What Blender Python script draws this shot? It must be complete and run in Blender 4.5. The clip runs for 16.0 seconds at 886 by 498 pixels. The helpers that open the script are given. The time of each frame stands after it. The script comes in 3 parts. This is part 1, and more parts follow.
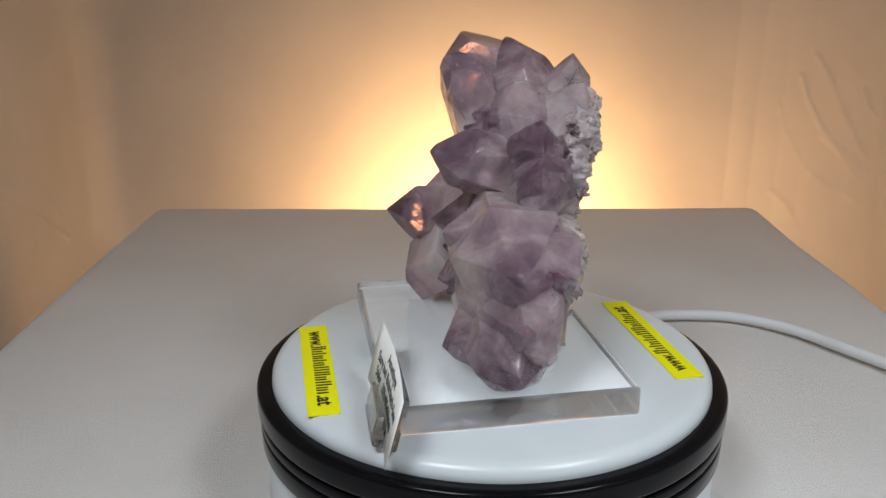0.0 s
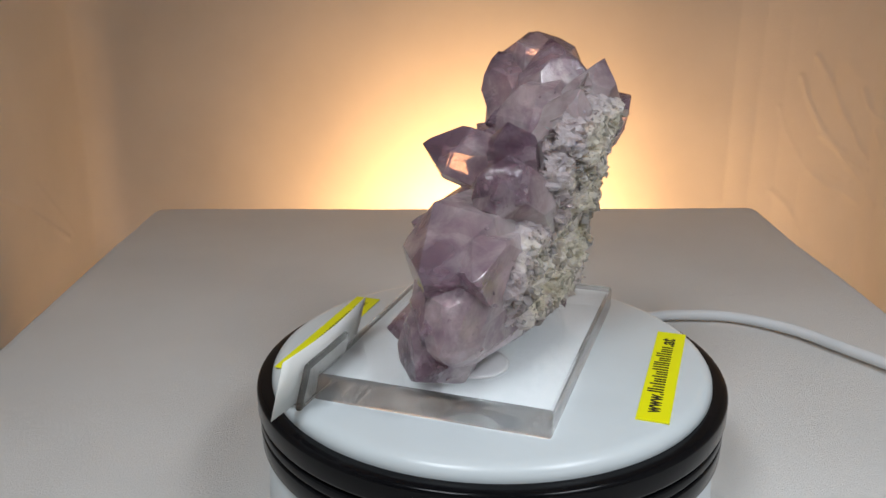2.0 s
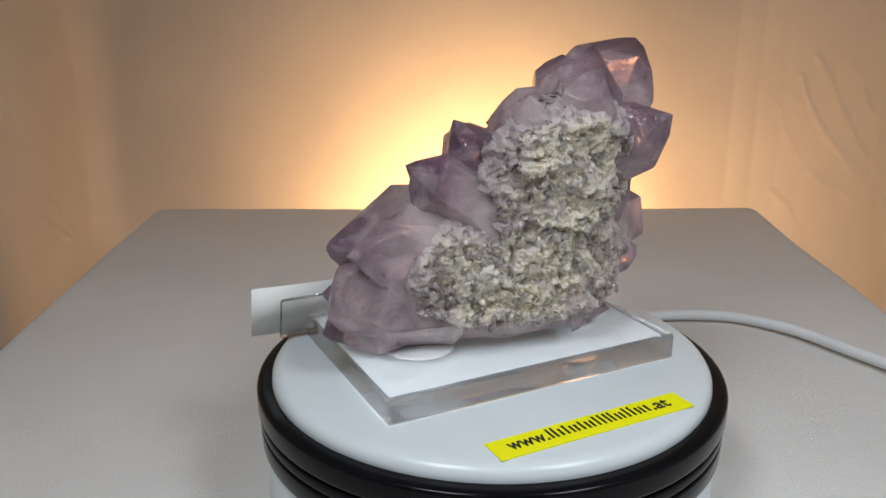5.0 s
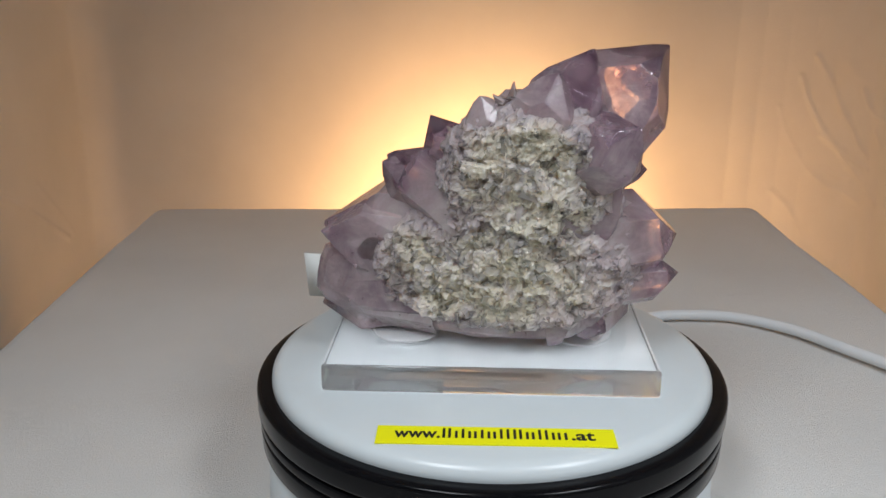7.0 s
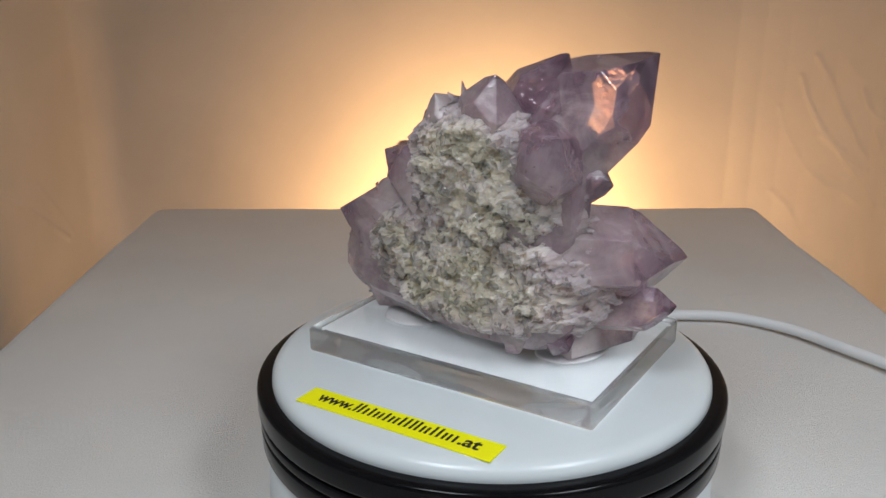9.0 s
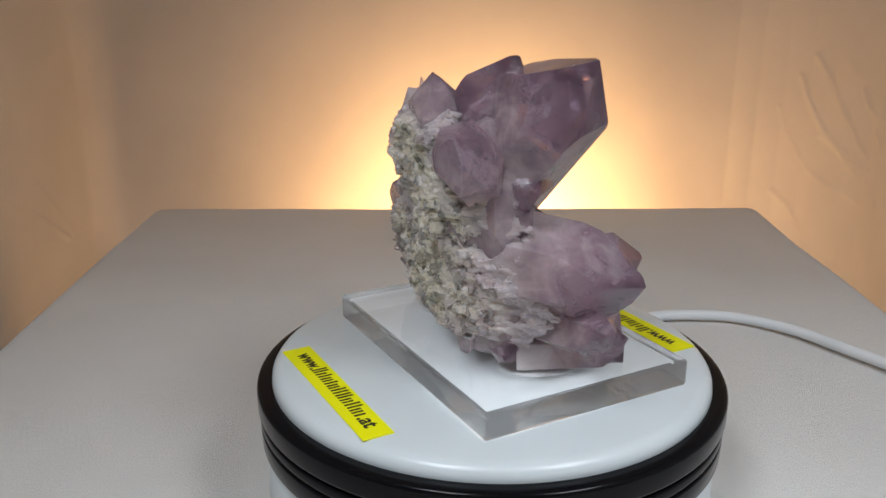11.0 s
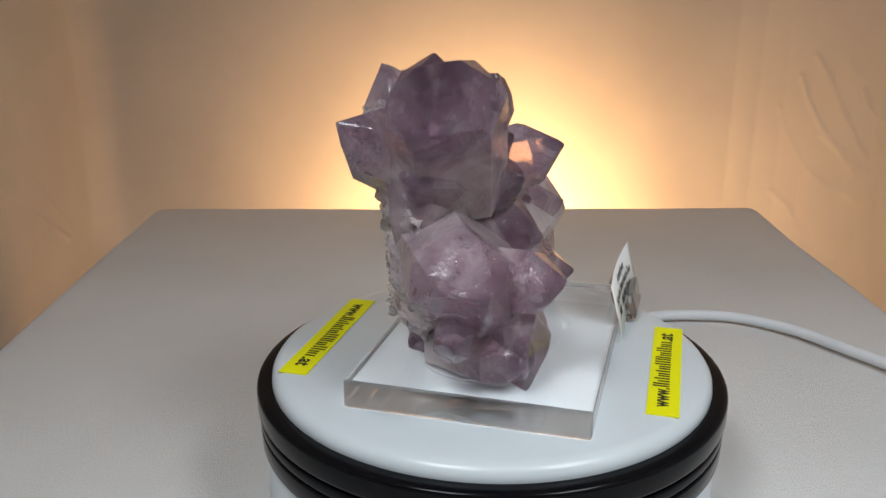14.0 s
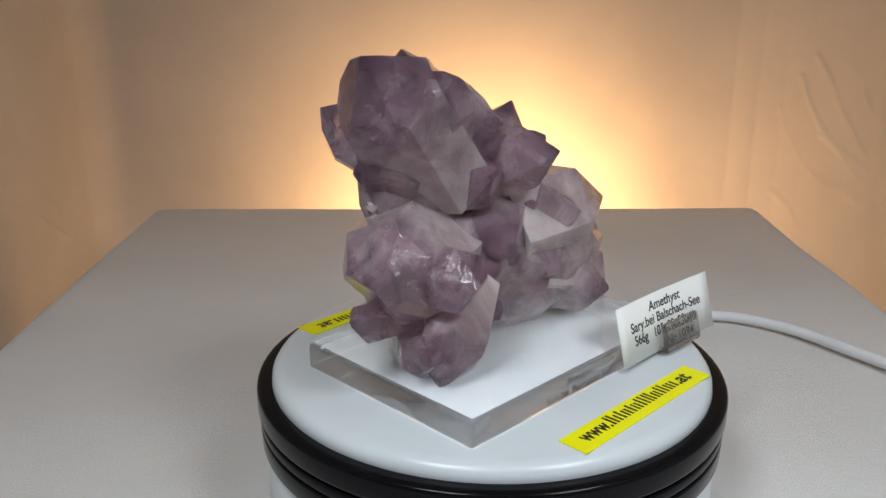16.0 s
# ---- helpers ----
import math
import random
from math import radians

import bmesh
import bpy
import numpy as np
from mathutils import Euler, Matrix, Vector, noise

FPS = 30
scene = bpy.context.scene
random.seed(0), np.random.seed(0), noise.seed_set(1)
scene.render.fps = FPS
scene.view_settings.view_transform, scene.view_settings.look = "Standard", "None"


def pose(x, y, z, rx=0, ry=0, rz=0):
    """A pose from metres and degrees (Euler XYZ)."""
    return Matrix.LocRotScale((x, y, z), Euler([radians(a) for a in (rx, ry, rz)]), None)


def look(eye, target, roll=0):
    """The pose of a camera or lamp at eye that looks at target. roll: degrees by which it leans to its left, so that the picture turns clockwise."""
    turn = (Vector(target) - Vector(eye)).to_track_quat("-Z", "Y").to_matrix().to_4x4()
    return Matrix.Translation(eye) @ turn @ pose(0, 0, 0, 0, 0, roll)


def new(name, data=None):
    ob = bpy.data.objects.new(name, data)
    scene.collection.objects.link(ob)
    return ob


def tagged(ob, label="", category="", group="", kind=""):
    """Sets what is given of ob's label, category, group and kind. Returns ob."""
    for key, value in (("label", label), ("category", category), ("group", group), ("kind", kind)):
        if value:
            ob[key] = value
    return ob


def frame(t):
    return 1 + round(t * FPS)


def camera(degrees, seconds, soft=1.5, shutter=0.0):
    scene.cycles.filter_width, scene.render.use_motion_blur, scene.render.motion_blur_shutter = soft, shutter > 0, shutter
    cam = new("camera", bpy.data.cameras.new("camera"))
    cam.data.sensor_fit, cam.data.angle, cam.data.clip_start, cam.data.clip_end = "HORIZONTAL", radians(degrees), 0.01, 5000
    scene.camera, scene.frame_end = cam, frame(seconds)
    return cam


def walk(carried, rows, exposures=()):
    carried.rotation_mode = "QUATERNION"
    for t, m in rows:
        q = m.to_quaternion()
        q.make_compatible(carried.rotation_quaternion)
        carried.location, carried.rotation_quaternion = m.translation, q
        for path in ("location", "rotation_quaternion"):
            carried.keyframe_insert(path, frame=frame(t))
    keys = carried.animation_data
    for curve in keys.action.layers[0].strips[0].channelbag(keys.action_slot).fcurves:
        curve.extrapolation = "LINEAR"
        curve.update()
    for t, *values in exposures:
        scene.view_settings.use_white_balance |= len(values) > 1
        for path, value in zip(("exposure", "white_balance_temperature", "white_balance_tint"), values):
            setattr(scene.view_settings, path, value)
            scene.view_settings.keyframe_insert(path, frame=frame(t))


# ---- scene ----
# A mineral specimen turns on a motorised display stand inside a fabric photo tent.
import itertools

# ---- camera ----
cam = camera(53.15, 16.0)
EYE = Vector((0.0, -0.258, 0.1182))
GAZE = Vector((-0.05492, 0.94887, -0.31086))
walk(cam, [(0, look(EYE, EYE + GAZE)), (16, look(EYE, EYE + GAZE))], [(0, 0.0), (16, 0.0)])
SPIN = -14.718          # degrees a second, clockwise from above

# ---- light ----
world = bpy.data.worlds.new("room")
scene.world = world
world.use_nodes = True
world.node_tree.nodes["Background"].inputs[0].default_value = (0.75, 0.85, 1.0, 1)
world.node_tree.nodes["Background"].inputs[1].default_value = 0.05

TENT = pose(-0.025, 0.330, 0, 0, 0, 3.7)       # middle of the table's back edge
DECK = -0.045                                   # table top below the platter's top


def lamp(name, kind, m, power, colour, **more):
    data = bpy.data.lights.new(name, kind)
    data.energy, data.color = power, colour
    for key, value in more.items():
        if key == "size":
            data.size = value
        if key == "size_y":
            data.shape, data.size_y = "RECTANGLE", value
        if key == "radius":
            data.shadow_soft_size = value
    ob = new(name, data)
    ob.matrix_world = m
    return ob


# two soft lamps over the front of the tent, and the warm bulb hidden behind the table
key = lamp("softbox_light", "AREA", TENT @ look((0.245, -0.60, 0.40), (0.16, -0.49, DECK)), 0.58, (0.88, 0.94, 1.0), size=0.16, size_y=0.16)
side = lamp("softbox_light", "AREA", TENT @ look((-0.15, -0.62, 0.42), (-0.03, -0.38, DECK)), 0.40, (0.88, 0.94, 1.0), size=0.14, size_y=0.14)
key.data.spread = side.data.spread = radians(100)
glow = lamp("backlight_spot", "SPOT", TENT @ look((0.03, 0.035, -0.130), (0.033, 0.14, -0.105)), 5.0, (1.0, 0.53, 0.215), radius=0.03)
glow.data.spot_size, glow.data.spot_blend = radians(176), 1.0


# ---- materials ----
def material(name):
    m = bpy.data.materials.new(name)
    m.use_nodes = True
    return m, m.node_tree, m.node_tree.nodes["Principled BSDF"]


def put(tree, kind, **inputs):
    n = tree.nodes.new(kind)
    for key, value in inputs.items():
        n.inputs[key.replace("_", " ")].default_value = value
    return n


def noise_tex(tree, scale, detail=4, rough=0.55, space="Object"):
    c = tree.nodes.new("ShaderNodeTexCoord")
    n = put(tree, "ShaderNodeTexNoise", Scale=scale, Detail=detail, Roughness=rough)
    tree.links.new(c.outputs[space], n.inputs["Vector"])
    return n


def ramp(tree, source, stops):
    r = tree.nodes.new("ShaderNodeValToRGB")
    while len(r.color_ramp.elements) < len(stops):
        r.color_ramp.elements.new(0.5)
    for e, (p, c) in zip(r.color_ramp.elements, stops):
        e.position, e.color = p, (*c, 1) if len(c) == 3 else c
    tree.links.new(source, r.inputs[0])
    return r


def bump(tree, bsdf, source, strength, distance):
    b = put(tree, "ShaderNodeBump", Strength=strength, Distance=distance)
    tree.links.new(source, b.inputs["Height"])
    tree.links.new(b.outputs[0], bsdf.inputs["Normal"])
    return b


def fabric(name, low, high, weave, relief, soft):
    m, t, b = material(name)
    big = noise_tex(t, 9, 5)
    r = ramp(t, big.outputs[0], [(0.3, low), (0.7, high)])
    t.links.new(r.outputs[0], b.inputs["Base Color"])
    b.inputs["Roughness"].default_value = 0.9
    b.inputs["Sheen Weight"].default_value = 0.15
    fine = noise_tex(t, weave, 3, 0.7)
    wide = bump(t, b, noise_tex(t, weave / 9, 4, 0.6).outputs[0], soft, relief * 4)
    close = bump(t, b, fine.outputs[0], 0.9, relief)
    t.links.new(wide.outputs[0], close.inputs["Normal"])
    return m


CLOTH = fabric("table_cloth", (0.72, 0.71, 0.69), (0.80, 0.79, 0.77), 1500, 0.0009, 0.12)
TENT_CLOTH = fabric("tent_cloth", (0.60, 0.59, 0.57), (0.68, 0.67, 0.65), 900, 0.0002, 0.10)


def plain(name, colour, rough, metal=0.0, grain=400, depth=0.00005, spread=0.06, coat=0.0):
    m, t, b = material(name)
    n = noise_tex(t, 40, 5)
    lo = tuple(max(0, c * (1 - spread)) for c in colour)
    r = ramp(t, n.outputs[0], [(0.3, lo), (0.7, colour)])
    t.links.new(r.outputs[0], b.inputs["Base Color"])
    b.inputs["Roughness"].default_value = rough
    b.inputs["Metallic"].default_value = metal
    b.inputs["Coat Weight"].default_value = coat
    bump(t, b, noise_tex(t, grain, 3).outputs[0], 0.3, depth)
    return m


WHITE = plain("white_plastic", (0.62, 0.675, 0.70), 0.30)
BLACK = plain("black_plastic", (0.004, 0.004, 0.005), 0.16)
BLACK.node_tree.nodes["Principled BSDF"].inputs["Specular IOR Level"].default_value = 0.14
CABLE = plain("cable_jacket", (0.76, 0.78, 0.80), 0.45)
YELLOW = plain("yellow_tape", (0.86, 0.84, 0.0), 0.45, spread=0.03)
INK = plain("black_ink", (0.01, 0.01, 0.012), 0.5)
PAPER = plain("label_paper", (0.89, 0.90, 0.87), 0.8, grain=1500)
SPECK = plain("white_speck", (0.8, 0.8, 0.8), 0.6)


def clear(name, colour, rough, ior=1.49):
    m, t, b = material(name)
    b.inputs["Base Color"].default_value = (*colour, 1)
    b.inputs["Transmission Weight"].default_value = 1
    b.inputs["Roughness"].default_value = rough
    b.inputs["IOR"].default_value = ior
    bump(t, b, noise_tex(t, 60, 2).outputs[0], 0.05, 0.0004)
    return m


def acrylic():
    """Clear sheet: refracting, and partly letting light straight through, as a thin polished sheet does."""
    m = clear("clear_acrylic", (0.93, 0.91, 0.90), 0.0)
    t = m.node_tree
    thin = put(t, "ShaderNodeBsdfTransparent", Color=(0.90, 0.885, 0.875, 1))
    mix = put(t, "ShaderNodeMixShader", Fac=0.84)
    t.links.new(thin.outputs[0], mix.inputs[1])
    t.links.new(t.nodes["Principled BSDF"].outputs[0], mix.inputs[2])
    t.links.new(mix.outputs[0], t.nodes["Material Output"].inputs["Surface"])
    return m


ACRYLIC = acrylic()
GLUE = clear("clear_glue", (0.93, 0.94, 0.96), 0.25, 1.45)
GLUE.node_tree.nodes["Principled BSDF"].inputs["Transmission Weight"].default_value = 0.4


def amethyst():
    """Milky lilac quartz that clears and turns violet towards the tip (attribute "along": 0 at the root, 1 at the tip)."""
    m, t, b = material("amethyst")
    c = t.nodes.new("ShaderNodeAttribute")
    c.attribute_name = "along"
    cloud = noise_tex(t, 75, 6, 0.62)
    cloud.inputs["Distortion"].default_value = 0.6
    mixed = t.nodes.new("ShaderNodeMath")
    mixed.operation = "MULTIPLY_ADD"
    t.links.new(cloud.outputs[0], mixed.inputs[0])
    mixed.inputs[1].default_value = 1.0
    shift = t.nodes.new("ShaderNodeMath")
    shift.operation = "SUBTRACT"
    t.links.new(c.outputs["Fac"], shift.inputs[0])
    shift.inputs[1].default_value = 0.50
    t.links.new(shift.outputs[0], mixed.inputs[2])
    col = ramp(t, mixed.outputs[0], [(0.0, (0.86, 0.765, 0.765)), (0.45, (0.78, 0.63, 0.66)), (0.9, (0.58, 0.39, 0.52))])
    # thin white veils inside the stone
    veil = noise_tex(t, 48, 7, 0.6)
    veil.inputs["Distortion"].default_value = 2.2
    mask = ramp(t, veil.outputs[0], [(0.50, (0,) * 3), (0.66, (0.32,) * 3), (0.78, (0.12,) * 3)])
    white = put(t, "ShaderNodeMixRGB", Color2=(0.87, 0.81, 0.82, 1))
    t.links.new(mask.outputs[0], white.inputs["Fac"])
    t.links.new(col.outputs[0], white.inputs["Color1"])
    t.links.new(white.outputs[0], b.inputs["Base Color"])
    tr = ramp(t, mixed.outputs[0], [(0.0, (0.38,) * 3), (0.5, (0.68,) * 3), (0.95, (0.92,) * 3)])
    thin = put(t, "ShaderNodeMixRGB", Color2=(0.45, 0.45, 0.45, 1))
    t.links.new(mask.outputs[0], thin.inputs["Fac"])
    t.links.new(tr.outputs[0], thin.inputs["Color1"])
    t.links.new(thin.outputs[0], b.inputs["Transmission Weight"])
    rough = noise_tex(t, 160, 4)
    rr = ramp(t, rough.outputs[0], [(0.35, (0.02,) * 3), (0.7, (0.11,) * 3)])
    t.links.new(rr.outputs[0], b.inputs["Roughness"])
    b.inputs["IOR"].default_value = 1.5
    b.inputs["Subsurface Weight"].default_value = 0.5
    b.inputs["Subsurface Radius"].default_value = (1.0, 0.8, 0.88)
    b.inputs["Subsurface Scale"].default_value = 0.004
    first = bump(t, b, noise_tex(t, 110, 3).outputs[0], 0.22, 0.0010)
    second = bump(t, b, noise_tex(t, 420, 5).outputs[0], 0.35, 0.0004)
    t.links.new(first.outputs[0], second.inputs["Normal"])
    # frosted patches: tiny growth facets that glint
    cells = put(t, "ShaderNodeTexVoronoi", Scale=850)
    t.links.new(noise_tex(t, 1).inputs["Vector"].links[0].from_socket, cells.inputs["Vector"])
    frost = ramp(t, noise_tex(t, 55, 5, 0.65).outputs[0], [(0.54, (0,) * 3), (0.68, (1,) * 3)])
    facets = t.nodes.new("ShaderNodeMath")
    facets.operation = "MULTIPLY"
    t.links.new(cells.outputs["Distance"], facets.inputs[0])
    t.links.new(frost.outputs[0], facets.inputs[1])
    third = bump(t, b, facets.outputs[0], 0.6, 0.0006)
    t.links.new(second.outputs[0], third.inputs["Normal"])
    return m


AMETHYST = amethyst()


def rock(name, a, c, e, trans, rough):
    """Crumbly quartz: low-frequency stain, and a tone for each broken piece."""
    m, t, b = material(name)
    n = noise_tex(t, 60, 6, 0.65)
    r = ramp(t, n.outputs[0], [(0.28, a), (0.43, c), (0.52, tuple(0.5 * p + 0.5 * q for p, q in zip(c, (0.74, 0.66, 0.70)))), (0.58, c), (0.70, e)])
    tone = t.nodes.new("ShaderNodeAttribute")
    tone.attribute_name = "tone"
    hsv = t.nodes.new("ShaderNodeHueSaturation")
    t.links.new(r.outputs[0], hsv.inputs["Color"])
    t.links.new(tone.outputs["Fac"], hsv.inputs["Value"])
    # towards the rim the crust passes into clear lilac quartz
    rim = t.nodes.new("ShaderNodeAttribute")
    rim.attribute_name = "rim"
    lilac = put(t, "ShaderNodeMixRGB", Color2=(0.80, 0.665, 0.67, 1))
    t.links.new(rim.outputs["Fac"], lilac.inputs["Fac"])
    t.links.new(hsv.outputs[0], lilac.inputs["Color1"])
    t.links.new(lilac.outputs[0], b.inputs["Base Color"])
    tr = ramp(t, rim.outputs["Fac"], [(0.0, (trans,) * 3), (1.0, (min(0.7, trans + 0.35),) * 3)])
    t.links.new(tr.outputs[0], b.inputs["Transmission Weight"])
    b.inputs["Roughness"].default_value = rough
    b.inputs["Subsurface Weight"].default_value = 0.7
    b.inputs["Subsurface Radius"].default_value = (1.0, 0.9, 0.75)
    b.inputs["Subsurface Scale"].default_value = 0.004
    first = bump(t, b, noise_tex(t, 700, 4).outputs[0], 0.5, 0.0006)
    cells = put(t, "ShaderNodeTexVoronoi", Scale=600)
    t.links.new(n.inputs["Vector"].links[0].from_socket, cells.inputs["Vector"])
    second = bump(t, b, cells.outputs["Distance"], 0.6, 0.0008)
    t.links.new(first.outputs[0], second.inputs["Normal"])
    return m


GRAIN = rock("quartz_grain", (0.52, 0.50, 0.40), (0.82, 0.74, 0.62), (0.93, 0.88, 0.79), 0.55, 0.10)
CRUST = rock("quartz_crust_rock", (0.40, 0.38, 0.30), (0.80, 0.71, 0.58), (0.93, 0.88, 0.80), 0.10, 0.22)


# ---- mesh helpers ----
def part(name, bm, mat, parent=None, label="", smooth=False):
    me = bpy.data.meshes.new(name)
    bm.to_mesh(me)
    bm.free()
    me.materials.append(mat)
    if smooth:
        me.polygons.foreach_set("use_smooth", [True] * len(me.polygons))
    ob = new(name, me)
    if parent:
        ob.parent = parent
    return tagged(ob, label)


def lathe(profile, steps=128, closed=True):
    """A solid of revolution from (radius, height) pairs."""
    bm = bmesh.new()
    rings = []
    for r, z in profile:
        rings.append([bm.verts.new((r * math.cos(a), r * math.sin(a), z)) for a in (2 * math.pi * k / steps for k in range(steps))])
    for lo, hi in zip(rings, rings[1:]):
        for k in range(steps):
            bm.faces.new((lo[k], lo[(k + 1) % steps], hi[(k + 1) % steps], hi[k]))
    if closed:
        bm.faces.new(list(reversed(rings[0])))
        bm.faces.new(rings[-1])
    bmesh.ops.recalc_face_normals(bm, faces=bm.faces)
    return bm


def block(sx, sy, sz, m=Matrix(), bevel=0.0, seg=2):
    bm = bmesh.new()
    bmesh.ops.create_cube(bm, size=1)
    bmesh.ops.scale(bm, vec=(sx, sy, sz), verts=bm.verts)
    if bevel:
        bmesh.ops.bevel(bm, geom=bm.edges[:], offset=bevel, segments=seg, profile=0.5, affect="EDGES")
    bm.transform(m)
    return bm


def writing(name, lines, m, mat, parent, align="CENTER", curl=None, bold=0.00006):
    """Lettering as thin raised meshes, one part a line: (text, size, x, y[, width])."""
    for text, size, x, y, *wide in lines:
        cu = bpy.data.curves.new(name, "FONT")
        cu.body, cu.size, cu.align_x, cu.extrude, cu.offset = text, size, align, 0.00002, bold
        tmp = bpy.data.objects.new(name, cu)
        scene.collection.objects.link(tmp)
        bpy.context.view_layer.update()
        me = bpy.data.meshes.new_from_object(tmp)
        have = tmp.dimensions.x
        bpy.data.objects.remove(tmp)
        sx = wide[0] / have if wide and have else 1.0
        me.transform(pose(x, y, 0) @ Matrix.Diagonal((sx, 1, 1, 1)))
        if curl:
            for v in me.vertices:
                v.co.z += curl(v.co.x)
        me.transform(m)
        me.materials.clear()
        me.materials.append(mat)
        new(name, me).parent = parent


# ---- tent and table ----
def crease(s, z, marks):
    h = 0.0
    for s0, z0, s1, z1, high, wide in marks:
        ds, dz = s1 - s0, z1 - z0
        n = math.hypot(ds, dz)
        k = ((s - s0) * ds + (z - z0) * dz) / (n * n)
        k = max(0.0, min(1.0, k))
        off = math.hypot(s - s0 - k * ds, z - z0 - k * dz)
        h = max(h, high * math.exp(-(off / wide) ** 2))
    return h


def spread(total, fine):
    """Stations from 0 to total: 7 mm apart, 1.6 mm apart inside the fine stretches."""
    out, a = [0.0], 0.0
    while a < total - 1e-6:
        a = min(total, a + (0.0016 if any(p <= a <= q for p, q in fine) else 0.007))
        out.append(a)
    return out


def curtain(name, path, z0, z1, marks, label):
    """A hanging sheet along a plan line, with soft waves and sharp creases, 2 mm thick."""
    runs = [math.hypot(b[0] - a[0], b[1] - a[1]) for a, b in zip(path, path[1:])]
    starts = list(itertools.accumulate(runs, initial=0.0))

    def place(s):
        k = max(i for i in range(len(runs)) if starts[i] <= s + 1e-9)
        u = (s - starts[k]) / runs[k]
        (ax, ay), (bx, by) = path[k], path[k + 1]
        return Vector((ax + (bx - ax) * u, ay + (by - ay) * u, 0))
    heights = [z0 + h for h in spread(z1 - z0, [(-0.125 - z0, 0.075 - z0)])]
    bm = bmesh.new()
    grid = []
    for s in spread(starts[-1], [(0.80, 0.97), (1.50, 1.68)]):
        t = (place(min(starts[-1], s + 0.002)) - place(max(0.0, s - 0.002))).normalized()
        n, p = Vector((t.y, -t.x, 0)), place(s)
        near = [m for m in marks if min(m[0], m[2]) - 0.03 < s < max(m[0], m[2]) + 0.03]
        col = []
        for z in heights:
            h = 0.005 * noise.noise((s * 5, z * 1.5, 3.1)) + 0.0015 * noise.noise((s * 17, z * 9, 7.7)) + crease(s, z, near)
            col.append(bm.verts.new((p.x + n.x * h, p.y + n.y * h, z)))
        grid.append(col)
    for a, b in zip(grid, grid[1:]):
        for j in range(len(heights) - 1):
            bm.faces.new((a[j], b[j], b[j + 1], a[j + 1]))
    ob = part(name, bm, TENT_CLOTH, None, label, True)
    ob.matrix_world = TENT
    mod = ob.modifiers.new("thickness", "SOLIDIFY")
    mod.thickness, mod.offset = 0.002, -1
    return tagged(ob, kind="structure")


def arc(cx, cy, r, a0, a1, n=8):
    return [(cx + r * math.cos(radians(a0 + (a1 - a0) * k / n)), cy + r * math.sin(radians(a0 + (a1 - a0) * k / n))) for k in range(n + 1)]


HALF, BACK, FRONT, FLOOR, ROOF = 0.31, 0.14, -0.85, -0.26, 0.46
LEFT = -0.298
walls = [(LEFT, FRONT)] + arc(LEFT + 0.025, BACK - 0.025, 0.025, 180, 90) + arc(HALF - 0.10, BACK - 0.10, 0.10, 90, 0) + [(HALF, FRONT)]
# creases as lines along the sheet and up it, with their height and half-width
LINES = [([(1.569, 0.047), (1.581, 0.031), (1.596, 0.007), (1.616, -0.016), (1.625, -0.022)], 0.0012, 0.0022),
         ([(1.558, 0.031), (1.566, 0.012), (1.572, 0.003), (1.579, -0.008), (1.593, -0.019), (1.608, -0.026), (1.627, -0.031)], 0.0012, 0.0019),
         ([(1.544, 0.005), (1.549, -0.011), (1.559, -0.027), (1.567, -0.038), (1.578, -0.047)], 0.0005, 0.0020),
         ([(1.612, 0.026), (1.620, 0.014), (1.628, 0.009), (1.641, 0.008)], 0.0014, 0.0020),
         ([(1.580, -0.013), (1.594, -0.021), (1.606, -0.031), (1.627, -0.044), (1.643, -0.053)], 0.0012, 0.0023),
         ([(1.583, -0.036), (1.594, -0.042), (1.611, -0.043)], 0.0008, 0.0020),
         ([(1.578, -0.047), (1.589, -0.053), (1.604, -0.054), (1.623, -0.058)], 0.0009, 0.0023),
         ([(1.545, -0.065), (1.558, -0.075), (1.572, -0.094)], 0.0007, 0.0027),
         ([(1.593, 0.045), (1.605, 0.035), (1.622, 0.031)], 0.0006, 0.0027),
         ([(1.630, -0.001), (1.639, -0.011)], 0.0009, 0.0020),
         ([(0.823, -0.028), (0.866, -0.052), (0.924, -0.089)], 0.0012, 0.0023),
         ([(0.881, -0.036), (0.904, -0.057), (0.932, -0.086)], 0.0006, 0.0023)]
FOLDS = [(*a, *b, high, wide) for line, high, wide in LINES for a, b in zip(line, line[1:])]
curtain("wall_tent", walls, FLOOR, ROOF, FOLDS, "white fabric photo tent with creased side walls")


def tent_shell():
    roof = part("ceiling", block(2 * HALF + 0.02, BACK - FRONT + 0.02, 0.004), TENT_CLOTH, None, "white fabric tent roof")
    roof.matrix_world = TENT @ pose(0, (BACK + FRONT) / 2, ROOF + 0.002)
    tagged(roof, kind="structure")
    flap = part("wall_front", block(2 * HALF + 0.02, 0.004, ROOF - FLOOR), TENT_CLOTH, None, "white fabric tent front flap")
    flap.matrix_world = TENT @ pose(0, FRONT - 0.004, (ROOF + FLOOR) / 2)
    tagged(flap, kind="structure")
    ground = part("floor", block(0.9, 1.3, 0.02), TENT_CLOTH, None, "white fabric tent floor")
    ground.matrix_world = TENT @ pose(0, -0.4, FLOOR - 0.012)
    tagged(ground, kind="structure")


tent_shell()


